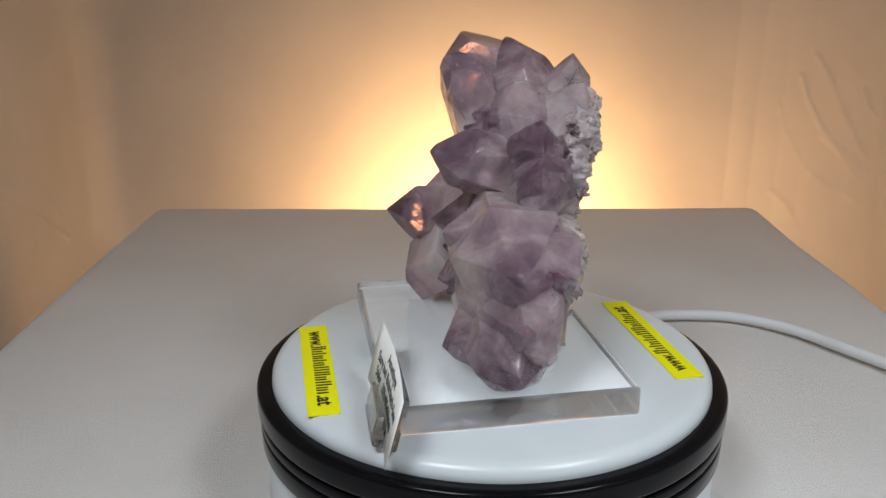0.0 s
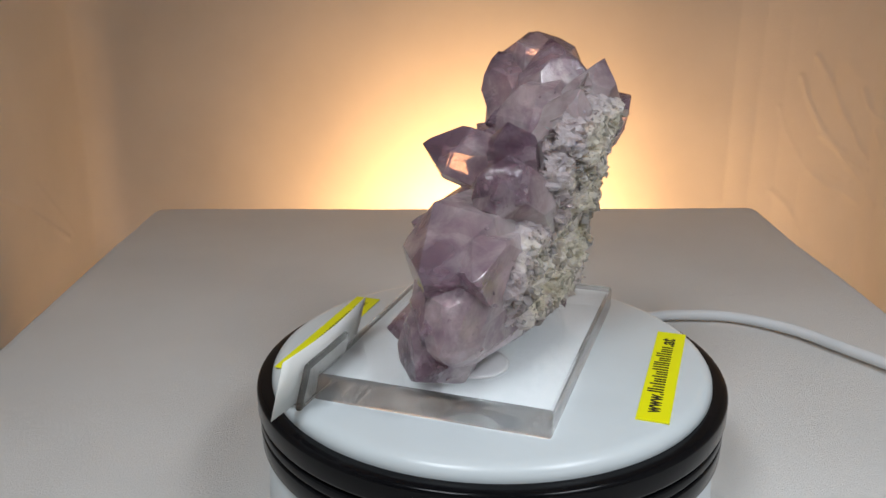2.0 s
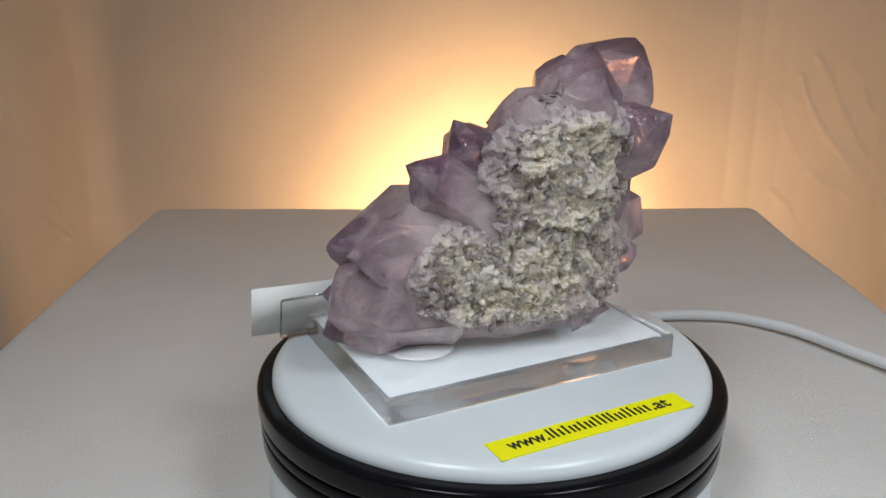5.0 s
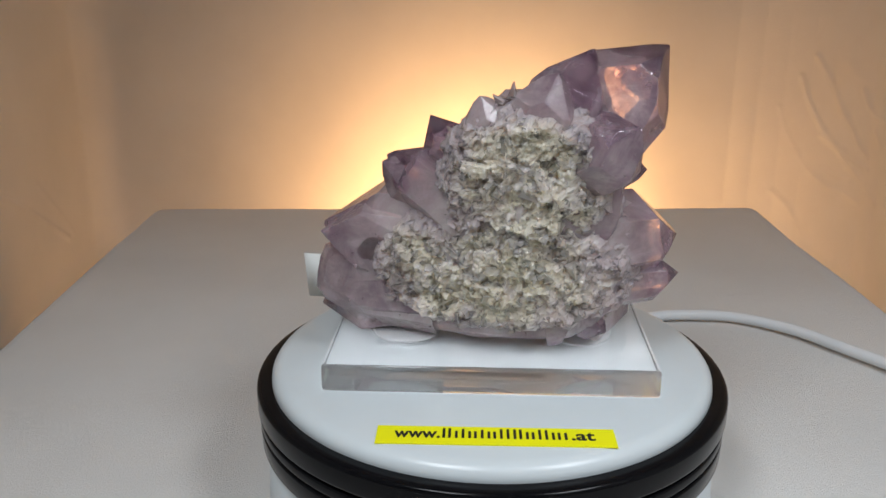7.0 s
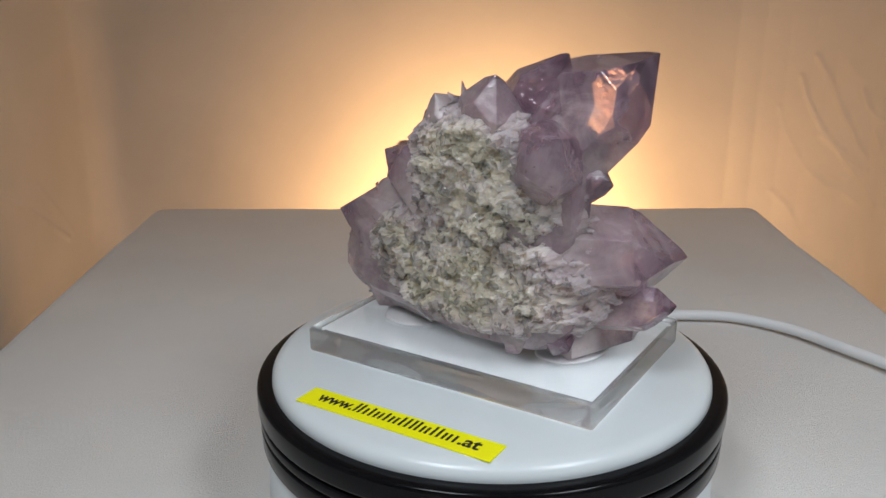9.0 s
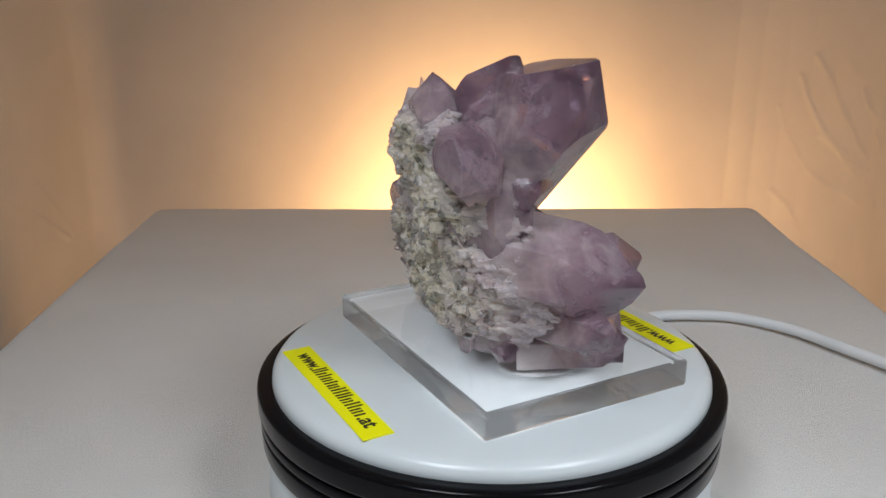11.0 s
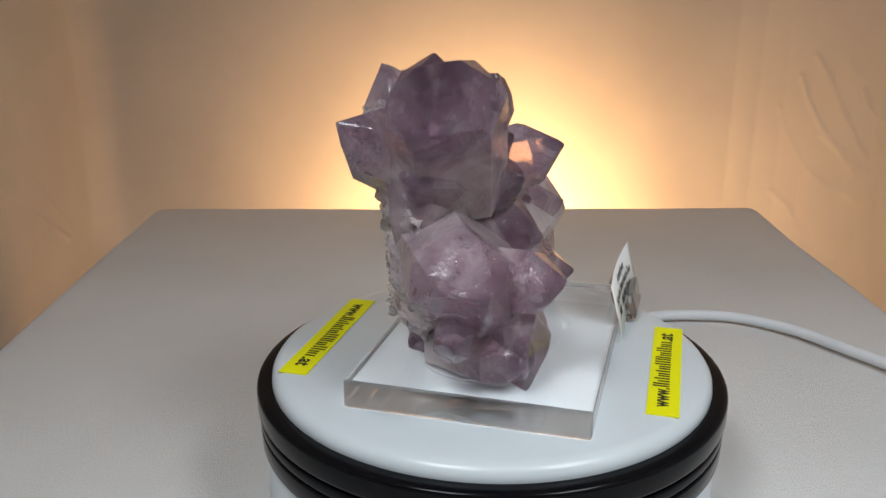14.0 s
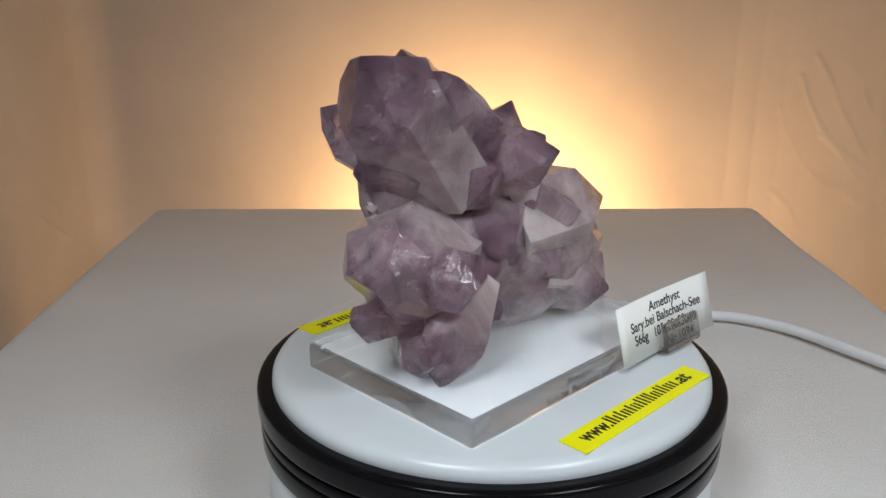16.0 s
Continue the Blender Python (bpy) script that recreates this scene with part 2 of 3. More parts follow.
def table():
    """Low table under a white cloth that rounds over its edges and hangs to the floor."""
    ob = tagged(new("table"), "low table under a plain white cotton cloth", "table")
    ob.matrix_world = TENT @ pose(0, 0.012, FLOOR)
    w, d, h = 0.4245, 0.73, DECK - FLOOR
    part("table_body", block(w - 0.05, d - 0.04, h - 0.012, pose(0, -d / 2, (h - 0.012) / 2 + 0.001)), CLOTH, ob)
    bm = bmesh.new()
    r = 0.009
    nx, ny = 120, 190
    grid = []
    # unrolled sheet: across the top, round the edge, down the side
    drop = 0.12

    def bend(u, half):
        side = 1 if u > 0 else -1
        a = abs(u)
        flat = half - r
        if a <= flat:
            return u, 0.0
        k = (a - flat) / r
        if k < math.pi / 2:
            return side * (flat + r * math.sin(k)), -r * (1 - math.cos(k))
        return side * half, -r - (a - flat - r * math.pi / 2)
    span_x, span_y = w / 2 + drop, d / 2 + drop

    def samples(half, n):
        inner = [(-1 + 2 * k / n) * (half - r) for k in range(n + 1)]
        bow = [half - r + r * math.pi / 2 * k / 5 for k in range(1, 6)]
        fall = [half - r + r * math.pi / 2 + drop * k / 8 for k in range(1, 9)]
        out = bow + fall
        return [-a for a in reversed(out)] + inner + out
    for u in samples(w / 2, nx):
        col = []
        for v in samples(d / 2, ny):
            x, zx = bend(u, w / 2)
            y, zy = bend(v, d / 2)
            px, py = abs(x) - w / 2 + 0.011, abs(y) - d / 2 + 0.011
            if px > 0 and py > 0:
                pull = max(px, py) / math.hypot(px, py)
                x = math.copysign(w / 2 - 0.011 + px * pull, x)
                y = math.copysign(d / 2 - 0.011 + py * pull, y)
            x *= 1 + 0.012 * (y - d / 2)
            z = min(zx, zy)
            wave = 0.0012 * noise.noise((u * 9, v * 9, 1.3)) + 0.0006 * noise.noise((u * 30, v * 30, 5.0))
            if zx < -r or zy < -r:
                wave *= 2
            col.append(bm.verts.new((x, y - d / 2, h + z + wave - 0.0012)))
        grid.append(col)
    for a, b in zip(grid, grid[1:]):
        for j in range(len(a) - 1):
            bm.faces.new((a[j], b[j], b[j + 1], a[j + 1]))
    part("tablecloth_sheet", bm, CLOTH, ob, "", True)


table()


# ---- turning display stand ----
def stand_base():
    ob = tagged(new("display_turntable"), "motorised display turntable with a grooved black ring and white foot", "turntable")
    ob.matrix_world = pose(0, 0, DECK)
    up = -DECK
    ring = [(0.0600, up - 0.0236), (0.0712, up - 0.0236), (0.0720, up - 0.0233), (0.0723, up - 0.0227), (0.0725, up - 0.0176), (0.0724, up - 0.0171), (0.0720, up - 0.0169),
            (0.0711, up - 0.0168), (0.0711, up - 0.0162), (0.0721, up - 0.0161), (0.0725, up - 0.0158), (0.0726, up - 0.0153), (0.0726, up - 0.0136), (0.0724, up - 0.0131),
            (0.0719, up - 0.0129), (0.0660, up - 0.0128)]
    part("lower_ring", lathe(ring), BLACK, ob, "black plastic ring", True)
    foot = [(0.0705, 0.0), (0.0712, 0.002), (0.0702, up - 0.0244), (0.0690, up - 0.0237)]
    part("foot", lathe(foot), WHITE, ob, "white plastic foot", True)


def platter():
    ob = tagged(new("turntable_platter"), "round glossy white turntable platter with two yellow stickers", "turntable platter")
    prof = [(0.0660, -0.0080), (0.0678, -0.0066), (0.0684, -0.0044), (0.0682, -0.0027), (0.0673, -0.0013), (0.0660, -0.0004), (0.0643, 0.0)]
    part("disc", lathe(prof), WHITE, ob, "white plastic disc", True)
    rim = [(0.0650, -0.0122), (0.0716, -0.0122), (0.0724, -0.0120), (0.0729, -0.0115), (0.0731, -0.0108), (0.0731, -0.0062), (0.0730, -0.0056), (0.0727, -0.0051),
           (0.0722, -0.0048), (0.0714, -0.0047), (0.0690, -0.0045), (0.0660, -0.0050)]
    part("rim_ring", lathe(rim), BLACK, ob, "glossy black plastic rim", True)
    return ob


stand_base()
PLATTER = platter()


def sticker(x, y, turn):
    """Yellow web-address tape; the shop's name stays plain bars."""
    m = pose(x, y, 0.0002, 0, 0, turn)
    tape = part("sticker", block(0.0622, 0.0090, 0.0003, m @ pose(0, 0, 0.0)), YELLOW, PLATTER, "yellow tape sticker with black web address")
    top = m @ pose(0, 0, 0.0002)
    writing("lettering", [("www.", 0.0066, -0.0203, -0.0014, 0.0120), (".at", 0.0066, 0.0226, -0.0014, 0.0062)], top, INK, tape, bold=0.00016)
    # the name as thin upright bars, letter by letter: height, strokes
    x = -0.0138
    for high, strokes in ((1, 2), (0.72, 1), (0.95, 1), (0.72, 2), (0.9, 1), (0.72, 2), (1, 1), (1, 1), (1, 2), (0.72, 2), (1, 1), (1, 1), (0.72, 2), (0.72, 1)):
        for _ in range(strokes):
            part("letter_bar", block(0.0007, 0.0047 * high, 0.0001, top @ pose(x + 0.00035, -0.0014 + 0.0047 * high / 2, 0.00005)), INK, tape)
            x += 0.00150
        x += 0.00025


def speck(x, y, z, size):
    bm = bmesh.new()
    bmesh.ops.create_icosphere(bm, subdivisions=1, radius=size)
    bmesh.ops.scale(bm, vec=(1.4, 1, 0.5), verts=bm.verts)
    bm.transform(pose(x, y, z))
    part("dust_speck", bm, SPECK, PLATTER)


speck(0.0594, -0.0340, -0.0049, 0.0005)
speck(-0.030, -0.0655, -0.0053, 0.0003)
speck(0.010, 0.0703, -0.0049, 0.0003)

sticker(51.9e-3, 13.9e-3, 104.2)
sticker(-52.3e-3, -14.9e-3, -75.8)


def plate():
    ob = tagged(new("acrylic_plate"), "thick clear acrylic base plate with engraved lettering", "display base")
    m = pose(-0.0034, -0.0010, 0.00425, 0, 0, 103.6)
    slab = part("slab", block(0.0966, 0.0685, 0.0083, m, 0.0010, 2), ACRYLIC, ob)
    slab.visible_shadow = False
    face = pose(-0.0032, -0.0007, 0.0040, 0, 0, 103.2) @ pose(0, 0.03440, 0) @ pose(0, 0, 0, 90, 0, 180)
    writing("engraving", [("Amethyst", 0.0031, -0.003, 0.0006, 0.0125), ("Sary.bei Balchasch-See", 0.0031, -0.003, -0.0026, 0.0300)], face, INK, ob)
    return ob


PLATE = plate()


def upright(x, y, z):
    """The leaning plane of the paper label: x along it, y up it, z outwards."""
    ax = Vector((0.217, -0.976, 0)).normalized()
    az = ax.cross(Vector((0.25, 0.055, 0.965))).normalized()
    m = Matrix((ax, az.cross(ax), az)).transposed().to_4x4()
    m.translation = (-0.0278, -0.0485, 0.0106)
    return m @ Matrix.Translation((x, y, z))


def holder():
    ob = tagged(new("label_holder"), "small clear acrylic label holder beside the plate", "label holder")
    m = upright(0.004, 0, 0)
    part("foot_strip", block(0.0195, 0.0052, 0.0022, upright(0.004, 0, 0) @ pose(0, -0.0090, -0.0005, 90) , 0.0005), ACRYLIC, ob)
    part("front_lip", block(0.0190, 0.0090, 0.0020, m @ pose(0, -0.0052, 0.0016), 0.0009), ACRYLIC, ob)
    part("back_plate", block(0.0250, 0.0150, 0.0020, m @ pose(0, -0.0020, -0.0030), 0.0009), ACRYLIC, ob)
    return ob


HOLDER = holder()


def label():
    ob = tagged(new("specimen_label"), "white paper specimen label with black print", "label")
    m = upright(0, 0, 0)
    bm = bmesh.new()
    w, h, n = 0.0503, 0.0185, 12

    def curl(x):
        return -0.0012 * math.cos(math.pi * x / w)
    grid = [[bm.verts.new((-w / 2 + w * k / n, y, curl(-w / 2 + w * k / n))) for y in (-h / 2, h / 2)] for k in range(n + 1)]
    for a, b in zip(grid, grid[1:]):
        bm.faces.new((a[0], b[0], b[1], a[1]))
    bm.transform(m)
    sheet = part("paper", bm, PAPER, ob, "", True)
    mod = sheet.modifiers.new("thickness", "SOLIDIFY")
    mod.thickness, mod.offset = 0.0002, 0
    writing("print", [("Amethyst", 0.0044, 0.001, 0.0042), ("Sary.bei Balschach-See", 0.0044, 0.0005, 0.0000, 0.0385), ("566g   105x90x50mm", 0.0044, -0.0005, -0.0042, 0.0340), ("Nr.1034", 0.0044, 0.0055, -0.0084)],
            m @ pose(0, 0, 0.00018), INK, ob, curl=curl)
    return ob


LABEL = label()


def cable():
    """White power lead that curves away over the cloth."""
    cu = bpy.data.curves.new("power_cable", "CURVE")
    cu.dimensions, cu.bevel_depth, cu.bevel_resolution, cu.resolution_u, cu.use_fill_caps = "3D", 0.0025, 6, 12, True
    sp = cu.splines.new("BEZIER")
    line = [(0.045, 0.046), (0.062, 0.124), (0.103, 0.138), (0.132, 0.127), (0.152, 0.105), (0.174, 0.072), (0.188, -0.01), (0.180, -0.20)]
    sp.bezier_points.add(len(line) - 1)
    for b, (x, y) in zip(sp.bezier_points, line):
        b.co = (x, y, DECK + 0.0029)
        b.handle_left_type = b.handle_right_type = "AUTO"
    tmp = bpy.data.objects.new("power_cable", cu)
    scene.collection.objects.link(tmp)
    bpy.context.view_layer.update()
    me = bpy.data.meshes.new_from_object(tmp)
    bpy.data.objects.remove(tmp)
    me.materials.clear()
    me.materials.append(CABLE)
    me.polygons.foreach_set("use_smooth", [True] * len(me.polygons))
    tagged(new("power_cable", me), "white rubber power cable on the cloth", "cable")


cable()


def glue_dab(x, y, rx, ry, turn, seed):
    ob = tagged(new("glue_dab"), "hardened clear glue puddle under the specimen", "glue", "glue dabs on the plate")
    bm = bmesh.new()
    bmesh.ops.create_uvsphere(bm, u_segments=40, v_segments=16, radius=1)
    for v in bm.verts:
        a = math.atan2(v.co.y, v.co.x)
        k = 1 + 0.10 * math.sin(2 * a + seed) + 0.06 * math.sin(3 * a + 2 * seed)
        v.co = Vector((v.co.x * rx * k, v.co.y * ry * k, max(v.co.z, 0) ** 0.7 * 0.0026))
    bmesh.ops.remove_doubles(bm, verts=bm.verts, dist=1e-6)
    bm.transform(pose(x, y, 0.0070, 0, 0, turn))
    part("dab", bm, GLUE, ob, "", True)
    return ob


GLUES = [glue_dab(0.0105, -0.0250, 0.0075, 0.0115, 8, 1.0), glue_dab(-0.0045, 0.0290, 0.0110, 0.0085, -10, 2.3)]


# ---- the specimen ----
SPECIMEN = tagged(new("amethyst_cluster"), "pale violet amethyst crystal cluster on crumbly grey-white matrix", "mineral specimen")


CRYSTALS = []
BREAK = Vector((1, 0, -0.16)).normalized()      # the fracture face and its distance, in millimetres
BREAK_AT = 15.7
TURNED = Vector((1, 0.42, -0.16)).normalized()  # where the fracture bends back on the deep side
TURNED_AT = TURNED.dot(Vector((15.7, 17.0, 0)))


def crystal(tip, axis, r, length, roll=0, squash=1.0, seed=0, jitter=0.12, blunt=0.0, milk=0.0):
    """A quartz point: six prism faces and six pyramid faces of uneven size, cut from half-spaces; tip in millimetres."""
    rnd = random.Random(seed)
    planes = [(Vector((0, 0, -1)), 0.0)]
    lean = radians(51.8)
    for k in range(6):
        a = radians(60 * k + roll)
        out = Vector((math.cos(a), math.sin(a) * 1.0, 0))
        reach = r * (1 + rnd.uniform(-jitter, jitter)) * (squash if k % 3 == 0 else 1)
        side = (out + Vector((0, 0, 0.035))).normalized()
        planes.append((side, reach + 0.035 * length * 0.5))
        face = Vector((out.x * math.sin(lean), out.y * math.sin(lean), math.cos(lean)))
        cut = length * math.cos(lean) - (r * rnd.uniform(0.0, 0.30) if k % 2 else r * rnd.uniform(0, 0.10))
        planes.append((face, cut))
    # a few small extra growth faces
    for _ in range(6):
        a, tilt = rnd.uniform(0, 2 * math.pi), rnd.uniform(0.15, 1.45)
        face = Vector((math.cos(a) * math.sin(tilt), math.sin(a) * math.sin(tilt), math.cos(tilt)))
        planes.append((face, ("graze", rnd.uniform(0.02, 0.09) * r)))
    if blunt:
        planes.append((Vector((0.1, 0.1, 1)).normalized(), length - blunt))
    grazes = [p for p in planes if isinstance(p[1], tuple)]
    planes = [p for p in planes if not isinstance(p[1], tuple)]
    normals = np.array([p[0] for p in planes])
    offsets = np.array([p[1] for p in planes])
    corners = []
    for i in range(len(planes)):
        for j in range(i):
            for k in range(j):
                a = normals[[i, j, k]]
                if abs(np.linalg.det(a)) > 1e-3:
                    q = np.linalg.solve(a, offsets[[i, j, k]])
                    if (normals @ q <= offsets + 1e-6 * r).all():
                        corners.append(q)
    top = max(corners, key=lambda q: q[2])
    az = Vector(axis).normalized()
    ax = Vector((0, 0, 1)).cross(az).normalized()
    turn = Matrix((ax, az.cross(ax), az)).transposed()
    # the broken face at the back of the cluster
    cut = turn.transposed() @ BREAK
    limit = BREAK_AT - BREAK.dot(Vector(tip)) + cut.dot(Vector(top))
    normals = np.vstack([normals, np.array(cut)])
    offsets = np.append(offsets, limit)
    if tip[2] < 70:
        cut = turn.transposed() @ TURNED
        normals = np.vstack([normals, np.array(cut)])
        offsets = np.append(offsets, TURNED_AT - TURNED.dot(Vector(tip)) + cut.dot(Vector(top)))
    for face, depth in grazes:
        reach = max(np.dot(np.array(face), q) for q in corners)
        if reach - np.dot(np.array(face), top) > 0.15 * r:
            normals = np.vstack([normals, np.array(face)])
            offsets = np.append(offsets, reach - depth[1])
    corners = []
    for i in range(len(offsets)):
        for j in range(i):
            for k in range(j):
                a = normals[[i, j, k]]
                if abs(np.linalg.det(a)) > 1e-3:
                    q = np.linalg.solve(a, offsets[[i, j, k]])
                    if (normals @ q <= offsets + 1e-6 * r).all():
                        corners.append(q)
    bm = bmesh.new()
    for q in corners:
        bm.verts.new(q - top)
    bmesh.ops.remove_doubles(bm, verts=bm.verts, dist=0.02 * r)
    res = bmesh.ops.convex_hull(bm, input=bm.verts)
    junk = [g for g in res["geom_interior"] + res["geom_unused"] if isinstance(g, bmesh.types.BMVert)]
    bmesh.ops.delete(bm, geom=junk, context="VERTS")
    bmesh.ops.dissolve_limit(bm, angle_limit=radians(2), verts=bm.verts, edges=bm.edges)
    bmesh.ops.bevel(bm, geom=bm.edges[:], offset=0.18, segments=1, affect="EDGES")
    lay = bm.verts.layers.float.new("along")
    for v in bm.verts:
        v[lay] = max(0.0, 1 - milk + v.co.z / max(length, 1))
    bm.transform(Matrix.Scale(0.001, 4) @ Matrix.Translation(tip) @ turn.to_4x4())
    ob = part("crystal", bm, AMETHYST, SPECIMEN)
    CRYSTALS.append(ob)
    return ob


# tip in millimetres, direction, radius, length, roll, squash, seed
crystal((-10.8, 47.4, 95.5), (-0.32, 0.61, 0.73), 14.0, 58, -79, 0.98, 1)
crystal((3.5, 28.7, 95.2), (-0.30, 0.36, 0.88), 10.5, 42, 39, 1.0, 2, blunt=1.0)
crystal((-24.9, 52.4, 38.1), (-0.66, 0.75, -0.01), 14.9, 50, 53, 0.87, 3)
crystal((-16.2, 55.5, 26.5), (-0.39, 0.92, 0.09), 5.4, 26, 54, 1.06, 4)
crystal((-28.2, 36.2, 9.1), (-0.6, 0.55, -0.55), 9.4, 36, -23, 1.02, 5)
crystal((-29.1, 36.7, 16.5), (-0.95, 0.32, 0.04), 7.5, 34, 2, 1.03, 6)
crystal((8.6, -51.3, 41.3), (0.05, -0.99, 0.09), 16.2, 50, 24, 1.05, 7, milk=0.15)
crystal((8.1, -53.4, 13.6), (0.15, -0.96, -0.24), 11.5, 46, 99, 0.86, 8, milk=0.15)
crystal((-13.0, -37.0, 18.5), (-0.75, -0.62, -0.05), 7.8, 30, -85, 1.0, 9, milk=0.15)
crystal((-35.5, 27.4, 38.7), (-1.0, -0.05, 0.08), 8.4, 36, 9, 1.02, 10)
crystal((-18.2, -10.6, 66.5), (-0.85, -0.4, 0.33), 8.4, 36, -8, 1.0, 11)
crystal((24.7, 44.2, 77.5), (0.49, 0.73, 0.47), 9.3, 34, 51, 0.9, 12)
crystal((24.1, 22.3, 90.9), (0.12, 0.3, 0.95), 8.5, 36, -14, 1.03, 13, milk=0.35)
crystal((-13.2, 25.2, 90.7), (-0.52, 0.21, 0.83), 9.0, 36, 10, 0.98, 14)
crystal((26.0, 2.0, 84.5), (0.34, -0.22, 0.91), 9.6, 40, -13, 0.99, 15, milk=0.5)
crystal((12.5, -29.0, 64.4), (-0.11, -0.85, 0.52), 8.8, 34, -48, 1.02, 16)
crystal((13.0, -15.4, 76.6), (0.11, -0.49, 0.86), 7.0, 34, 7, 1.0, 17)
crystal((2.4, 44.9, 62.2), (-0.1, 0.95, -0.1), 10.0, 36, 18, 1.0, 18)
crystal((18.5, 22.5, 9.0), (0.35, -0.05, -0.95), 4.0, 18, 10, 0.7, 19)
crystal((10.6, -19.0, 59.2), (-0.1, -0.85, 0.45), 6.0, 24, 10, 1.0, 20)


# crystals along the flank
crystal((9.5, -53.0, 27.0), (0.05, -0.99, 0.05), 12.5, 42, 12, 1.0, 27, milk=0.15, blunt=3.0)
crystal((21.0, -47.0, 42.0), (0.25, -0.95, 0.12), 9.5, 36, 20, 1.0, 28, milk=0.15, blunt=1.5)
crystal((18.0, -28.5, 63.5), (0.30, -0.78, 0.55), 7.5, 30, 8, 1.0, 29, milk=0.2, blunt=1.0)
crystal((-14, -23, 46), (-0.90, -0.38, 0.20), 9.5, 34, 12, 1.0, 21, milk=0.2)
crystal((-16, -14, 29), (-0.95, -0.20, -0.10), 10.5, 34, 30, 1.0, 22, milk=0.2)
crystal((-19, 5, 42), (-0.95, 0.15, 0.05), 10, 34, 5, 1.0, 23)
crystal((-15, 10, 60), (-0.90, 0.10, 0.25), 9.5, 34, 25, 1.0, 24)
crystal((-17, 12, 22), (-0.92, 0.15, -0.20), 10, 34, 40, 1.0, 25)
crystal((-9, 5, 71), (-0.85, 0.05, 0.45), 7, 28, 15, 1.0, 26)


def fall(y, z):
    """How far the broken face bends away towards the deep side of the cluster; it swells again near the top."""
    return 9.0 * max(0.0, (y - 12.0) / 24.0) ** 2 * max(0.25, min(1.0, (76.0 - z) / 14.0)) - 0.07 * max(0.0, -y) - 2.0 * max(0.0, min(1.0, (z - 54.0) / 16.0)) * max(0.0, min(1.0, (34.0 - y) / 12.0))


def relief(y, z):
    return -fall(y, z) + 1.3 * noise.noise((y * 0.11, z * 0.11, 2.0)) + 0.9 * noise.noise((y * 0.3, z * 0.3, 9.0)) + 0.5 * noise.noise((y * 0.8, z * 0.8, 4.0))


def lump(name, centre, half, mat, seed):
    """Part of the rock body, rounded in front and broken off flat behind."""
    bm = bmesh.new()
    bmesh.ops.create_icosphere(bm, subdivisions=3, radius=1)
    for v in bm.verts:
        p = v.co.copy()
        q = Vector([math.copysign(abs(c) ** 0.75, c) for c in p])
        rough = 0.06 * noise.noise(p * 2.2 + Vector((seed, 0, 0))) + 0.05 * noise.noise(p * 6 + Vector((0, seed, 0)))
        q = Vector([c * h for c, h in zip(q * (0.95 + rough), half)]) + Vector(centre)
        over = BREAK.dot(q) - BREAK_AT - relief(q.y, q.z) + 1.5
        if over > 0:
            q.x -= over / BREAK.x
        v.co = q * 0.001
    lay = bm.verts.layers.float.new("along")
    for v in bm.verts:
        v[lay] = 0.55
    ob = part(name, bm, mat, SPECIMEN, "massive milky violet quartz with broken back")
    return ob


LUMPS = [lump("matrix", (4.0, -0.6, 29.2), (16.5, 41.3, 22.3), AMETHYST, 3.0),
         lump("matrix", (9.0, 17.0, 60.0), (13.0, 24.1, 26.1), AMETHYST, 8.0),
         lump("matrix", (12.5, -25.8, 27.0), (8.5, 27.5, 14.4), AMETHYST, 5.0)]


def sprouts(count, seed):
    """Small points that grow between the large ones on the front of the rock."""
    rnd = random.Random(seed)
    seats = [f for ob in LUMPS[:2] for f in ob.data.polygons if f.normal.x < 0.15 and 0.014 < f.center.z < 0.074]
    for k, f in enumerate(rnd.sample(seats, count)):
        n = f.normal + Vector((rnd.uniform(-0.4, 0.2), rnd.uniform(-0.4, 0.4), rnd.uniform(-0.2, 0.5)))
        r = rnd.uniform(2.4, 5.0)
        tip = f.center * 1000 + n.normalized() * r * rnd.uniform(0.7, 1.3)
        crystal(tuple(tip), tuple(n), r, r * 4, rnd.uniform(0, 60), rnd.uniform(0.85, 1.1), 40 + k)


sprouts(30, 12)


def zone(y, z):
    """How far out on the broken face a place lies: 0 at its heart, 1 at its ragged border."""
    wob = 0.16 * noise.noise((y * 0.13, z * 0.13, 3.0)) + 0.10 * noise.noise((y * 0.45, z * 0.45, 8.0))
    low = abs((y - 6.0) / 40) ** 2.5 + abs((z - 33.0) / 20.5) ** 2.5
    up = abs((y - 14.5) / 25.5) ** 2.3 + abs((z - 60) / 24) ** 2.3
    return min(low, up) + wob


def lilac_at(y, z):
    patch = 0.9 * noise.noise((y * 0.07, z * 0.07, 14.0)) + 0.3 * noise.noise((y * 0.25, z * 0.25, 21.0))
    return max(0.0, min(1.0, (zone(y, z) + 0.55 * patch - 0.22) / 0.50))


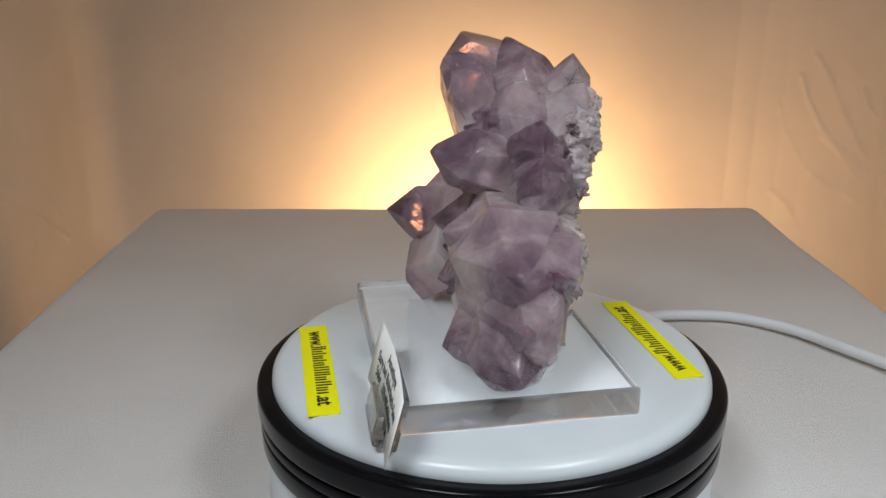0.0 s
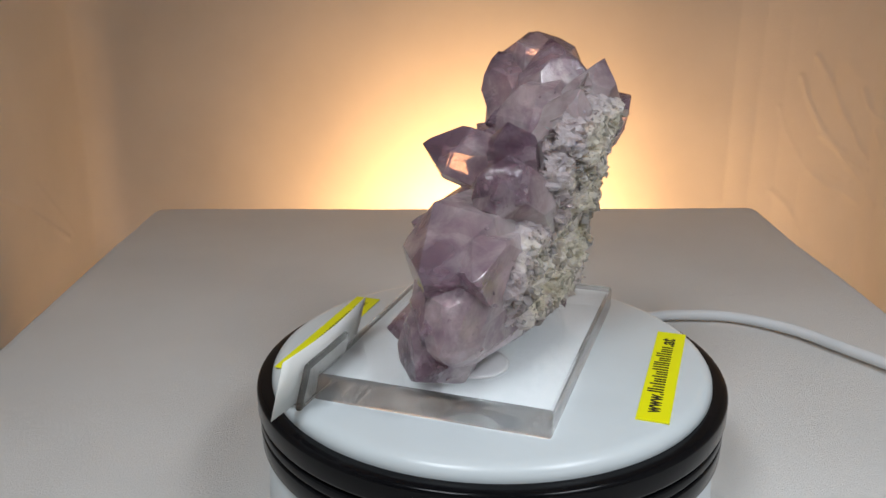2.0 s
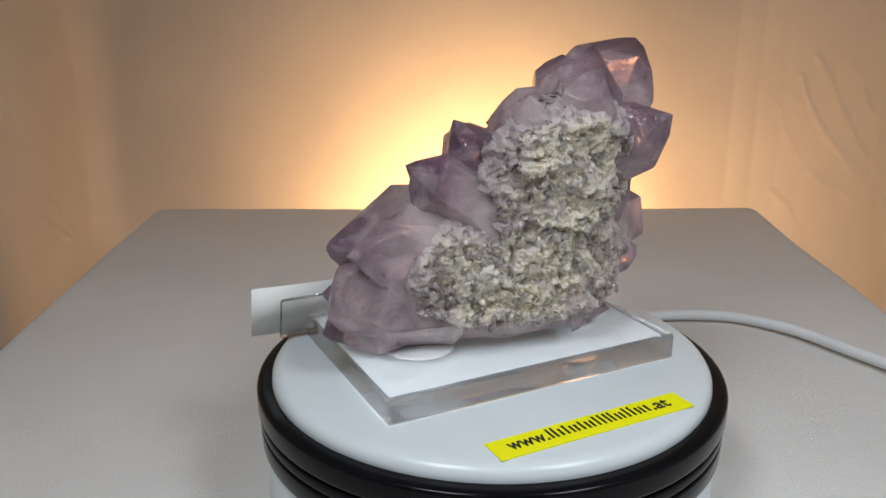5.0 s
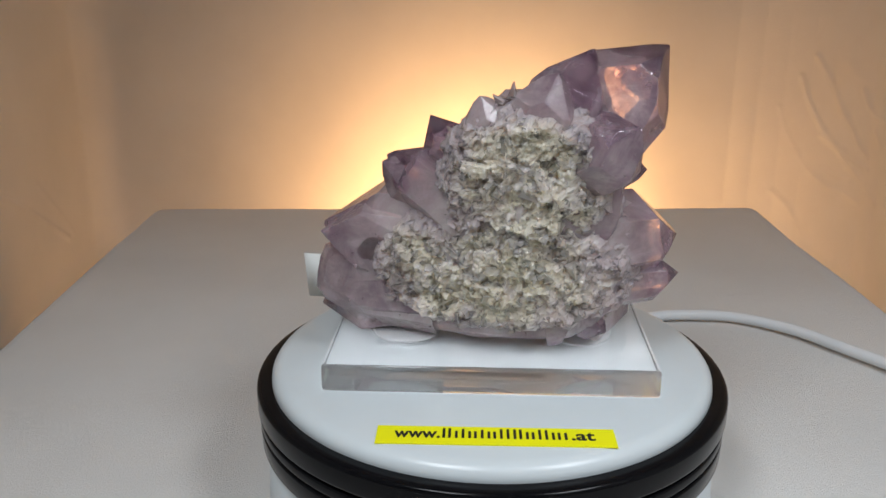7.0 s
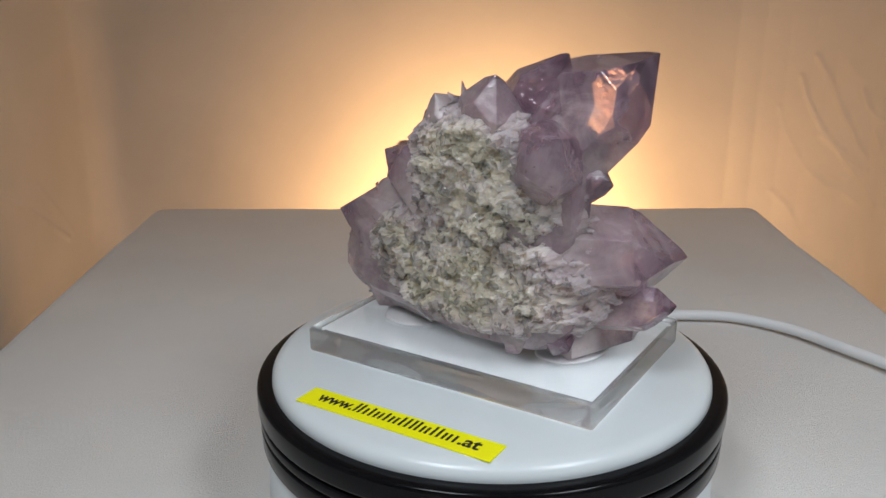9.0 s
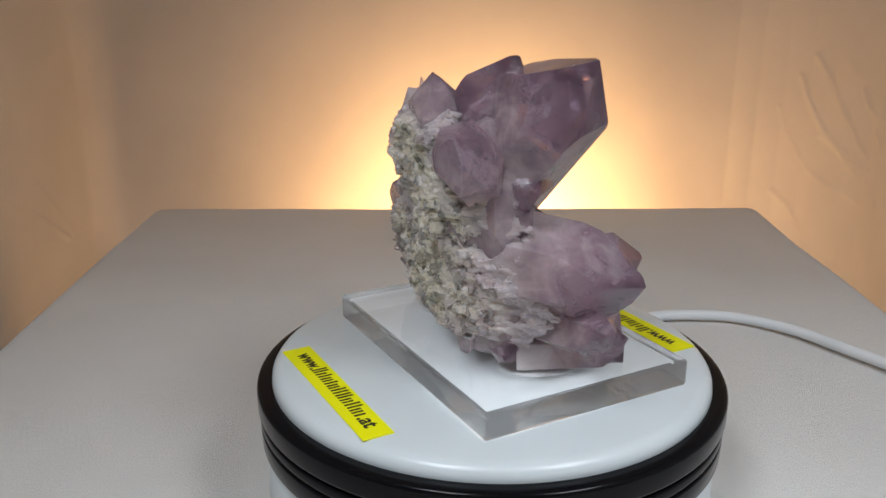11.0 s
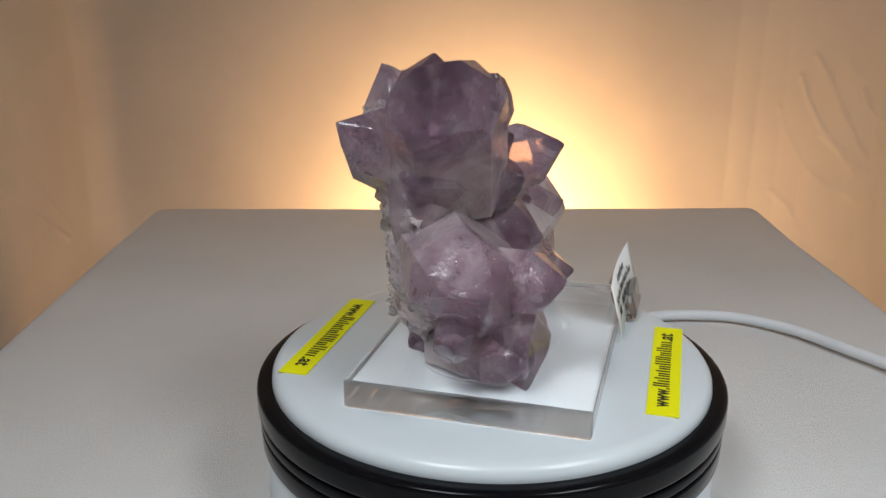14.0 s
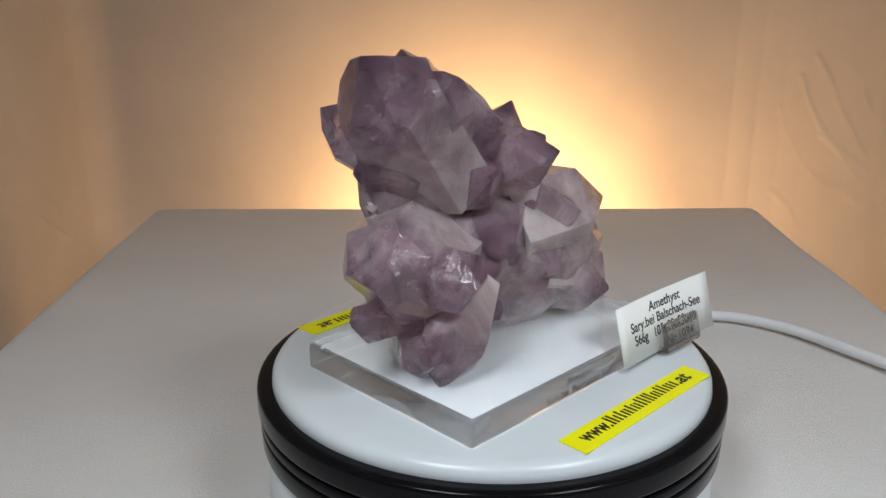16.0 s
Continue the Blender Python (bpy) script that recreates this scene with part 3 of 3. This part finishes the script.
def crust():
    """The broken back of the cluster: a thick sheet of angular plates, each with its own tilt and tone."""
    rnd = np.random.RandomState(7)
    step = 0.38
    ys, zs = np.arange(-42, 46, step), np.arange(6, 90, step)
    Y, Z = np.meshgrid(ys, zs, indexing="ij")
    ny, nz = Y.shape
    P = np.stack([Y.ravel(), Z.ravel()], 1)
    # plates at two sizes
    high, tone = np.zeros(len(P)), np.ones(len(P))
    warp = np.array([[1.1 * noise.noise((y * 0.5, z * 0.5, 1.0)), 1.1 * noise.noise((y * 0.5, z * 0.5, 6.0))] for y, z in P])
    for count, rise, tilt, shade in ((170, 0.90, 0.14, 0.05), (1500, 0.34, 0.30, 0.06)):
        seeds = np.stack([rnd.uniform(-44, 46, count), rnd.uniform(4, 92, count)], 1)
        lift, slope, dim = rnd.normal(0, rise, count), rnd.normal(0, tilt, (count, 2)), rnd.normal(0, shade, count)
        for k in range(0, len(P), 2000):
            q = P[k:k + 2000] + warp[k:k + 2000]
            near = ((q[:, None, :] - seeds[None]) ** 2).sum(2).argmin(1)
            high[k:k + 2000] += lift[near] + ((q - seeds[near]) * slope[near]).sum(1)
            tone[k:k + 2000] += dim[near]
    bm = bmesh.new()
    lay = bm.verts.layers.float.new("tone")
    rim = bm.verts.layers.float.new("rim")
    grid = [[None] * nz for _ in range(ny)]
    for i in range(ny):
        for j in range(nz):
            y, z = float(Y[i, j]), float(Z[i, j])
            edge = zone(y, z)
            if edge < 1.0:
                sink = 20 * max(0.0, edge - 0.50) ** 1.3
                knob = 1.5 * abs(noise.noise((y * 0.28, z * 0.28, 31.0))) + 0.9 * abs(noise.noise((y * 0.62, z * 0.62, 17.0))) + 0.5 * abs(noise.noise((y * 1.3, z * 1.3, 5.0)))
                x = (BREAK_AT + 0.4 + relief(y, z) + knob + high[i * nz + j] * 0.7 - sink - BREAK.z * z) / BREAK.x
                v = bm.verts.new((x * 0.001, y * 0.001, z * 0.001))
                v[lay] = max(0.7, min(1.2, tone[i * nz + j]))
                v[rim] = lilac_at(y, z)
                grid[i][j] = v
    for i in range(ny - 1):
        for j in range(nz - 1):
            q = (grid[i][j], grid[i + 1][j], grid[i + 1][j + 1], grid[i][j + 1])
            if all(q):
                bm.faces.new(q)
    ob = part("crust", bm, CRUST, SPECIMEN, "crumbly broken white, beige and grey-green quartz crust")
    mod = ob.modifiers.new("thickness", "SOLIDIFY")
    mod.thickness, mod.offset = 0.004, -1
    return ob


CRUST_SHEET = crust()


def grains(count, seed, low, high, sink, mat, label, violet=False):
    """Broken quartz crumbs over the fracture face: small uneven plates and wedges, joined."""
    rnd = random.Random(seed)
    seats, weights = [], []
    for ob in (LUMPS + CRYSTALS if violet else [CRUST_SHEET]):
        me = ob.data
        me.calc_loop_triangles()
        for t in me.loop_triangles:
            n = t.normal
            if n.dot(BREAK) > (0.25 if ob not in CRYSTALS else 0.40):
                a, b, c = (me.vertices[i].co for i in t.vertices)
                mid = (a + b + c) / 3 * 1000
                if ob in CRYSTALS and mid.x < 12:
                    continue
                core = 1.0 if not violet or mid.y < -22 else 0.15
                seats.append((a.copy(), b.copy(), c.copy(), n.copy()))
                weights.append(t.area * core)
    verts, faces = [], []
    for a, b, c, n in rnd.choices(seats, weights, k=count):
        u, v = rnd.random(), rnd.random()
        if u + v > 1:
            u, v = 1 - u, 1 - v
        centre = a + (b - a) * u + (c - a) * v
        heap = noise.noise(centre * 160) + 0.6 * noise.noise(centre * 420)
        if not violet and zone(centre.y * 1000, centre.z * 1000) > 0.62:
            continue
        if heap < -0.55 or centre.z > 0.086 or centre.z > 0.074 and centre.y > 0.040:
            continue
        size = low + (high - low) * rnd.random() ** 3
        dims = Vector((size * rnd.uniform(0.7, 1.4), size * rnd.uniform(0.5, 1.1), size * rnd.uniform(0.35, 0.8)))
        spin = (n.to_track_quat("Z", "Y").to_matrix() @ Euler((rnd.gauss(0, 0.6), rnd.gauss(0, 0.6), rnd.uniform(0, 6.28))).to_matrix())
        at = centre + n * (0.0011 * heap + size * rnd.uniform(-0.3, 0.3) - sink)
        base = len(verts)
        for k in range(8):
            q = Vector(((k & 1) * 2 - 1, (k >> 1 & 1) * 2 - 1, (k >> 2 & 1) * 2 - 1))
            q = Vector([w * d * rnd.uniform(0.35, 1.1) for w, d in zip(q, dims)])
            verts.append(at + spin @ q)
        for q in ((0, 2, 3, 1), (4, 5, 7, 6), (0, 1, 5, 4), (2, 6, 7, 3), (0, 4, 6, 2), (1, 3, 7, 5)):
            faces.append([base + i for i in q])
    me = bpy.data.meshes.new("crumb_layer")
    me.from_pydata(verts, [], faces)
    me.materials.append(mat)
    for key, value in (("along", [0.6] * len(verts)), ("rim", [lilac_at(v.y * 1000, v.z * 1000) for v in verts]), ("tone", [rnd.uniform(0.85, 1.15) for k in range(len(verts) // 8) for _ in range(1)])):
        layer = me.attributes.new(key, "FLOAT", "POINT")
        layer.data.foreach_set("value", value if len(value) == len(verts) else [v for v in value for _ in range(8)])
    ob = new("crumb_layer", me)
    ob.parent = SPECIMEN
    tagged(ob, label, kind="stuff")


grains(1300, 4, 0.0004, 0.0022, 0.0006, GRAIN, "small white and beige quartz crumbs")
grains(500, 9, 0.0002, 0.0007, 0.0001, AMETHYST, "broken pale violet quartz chips", True)


def motions():
    rows = [(t, pose(0, 0, 0, 0, 0, SPIN * t)) for t in range(0, 17)]
    for thing in (PLATTER, PLATE, HOLDER, LABEL, *GLUES, SPECIMEN):
        walk(thing, rows)


motions()
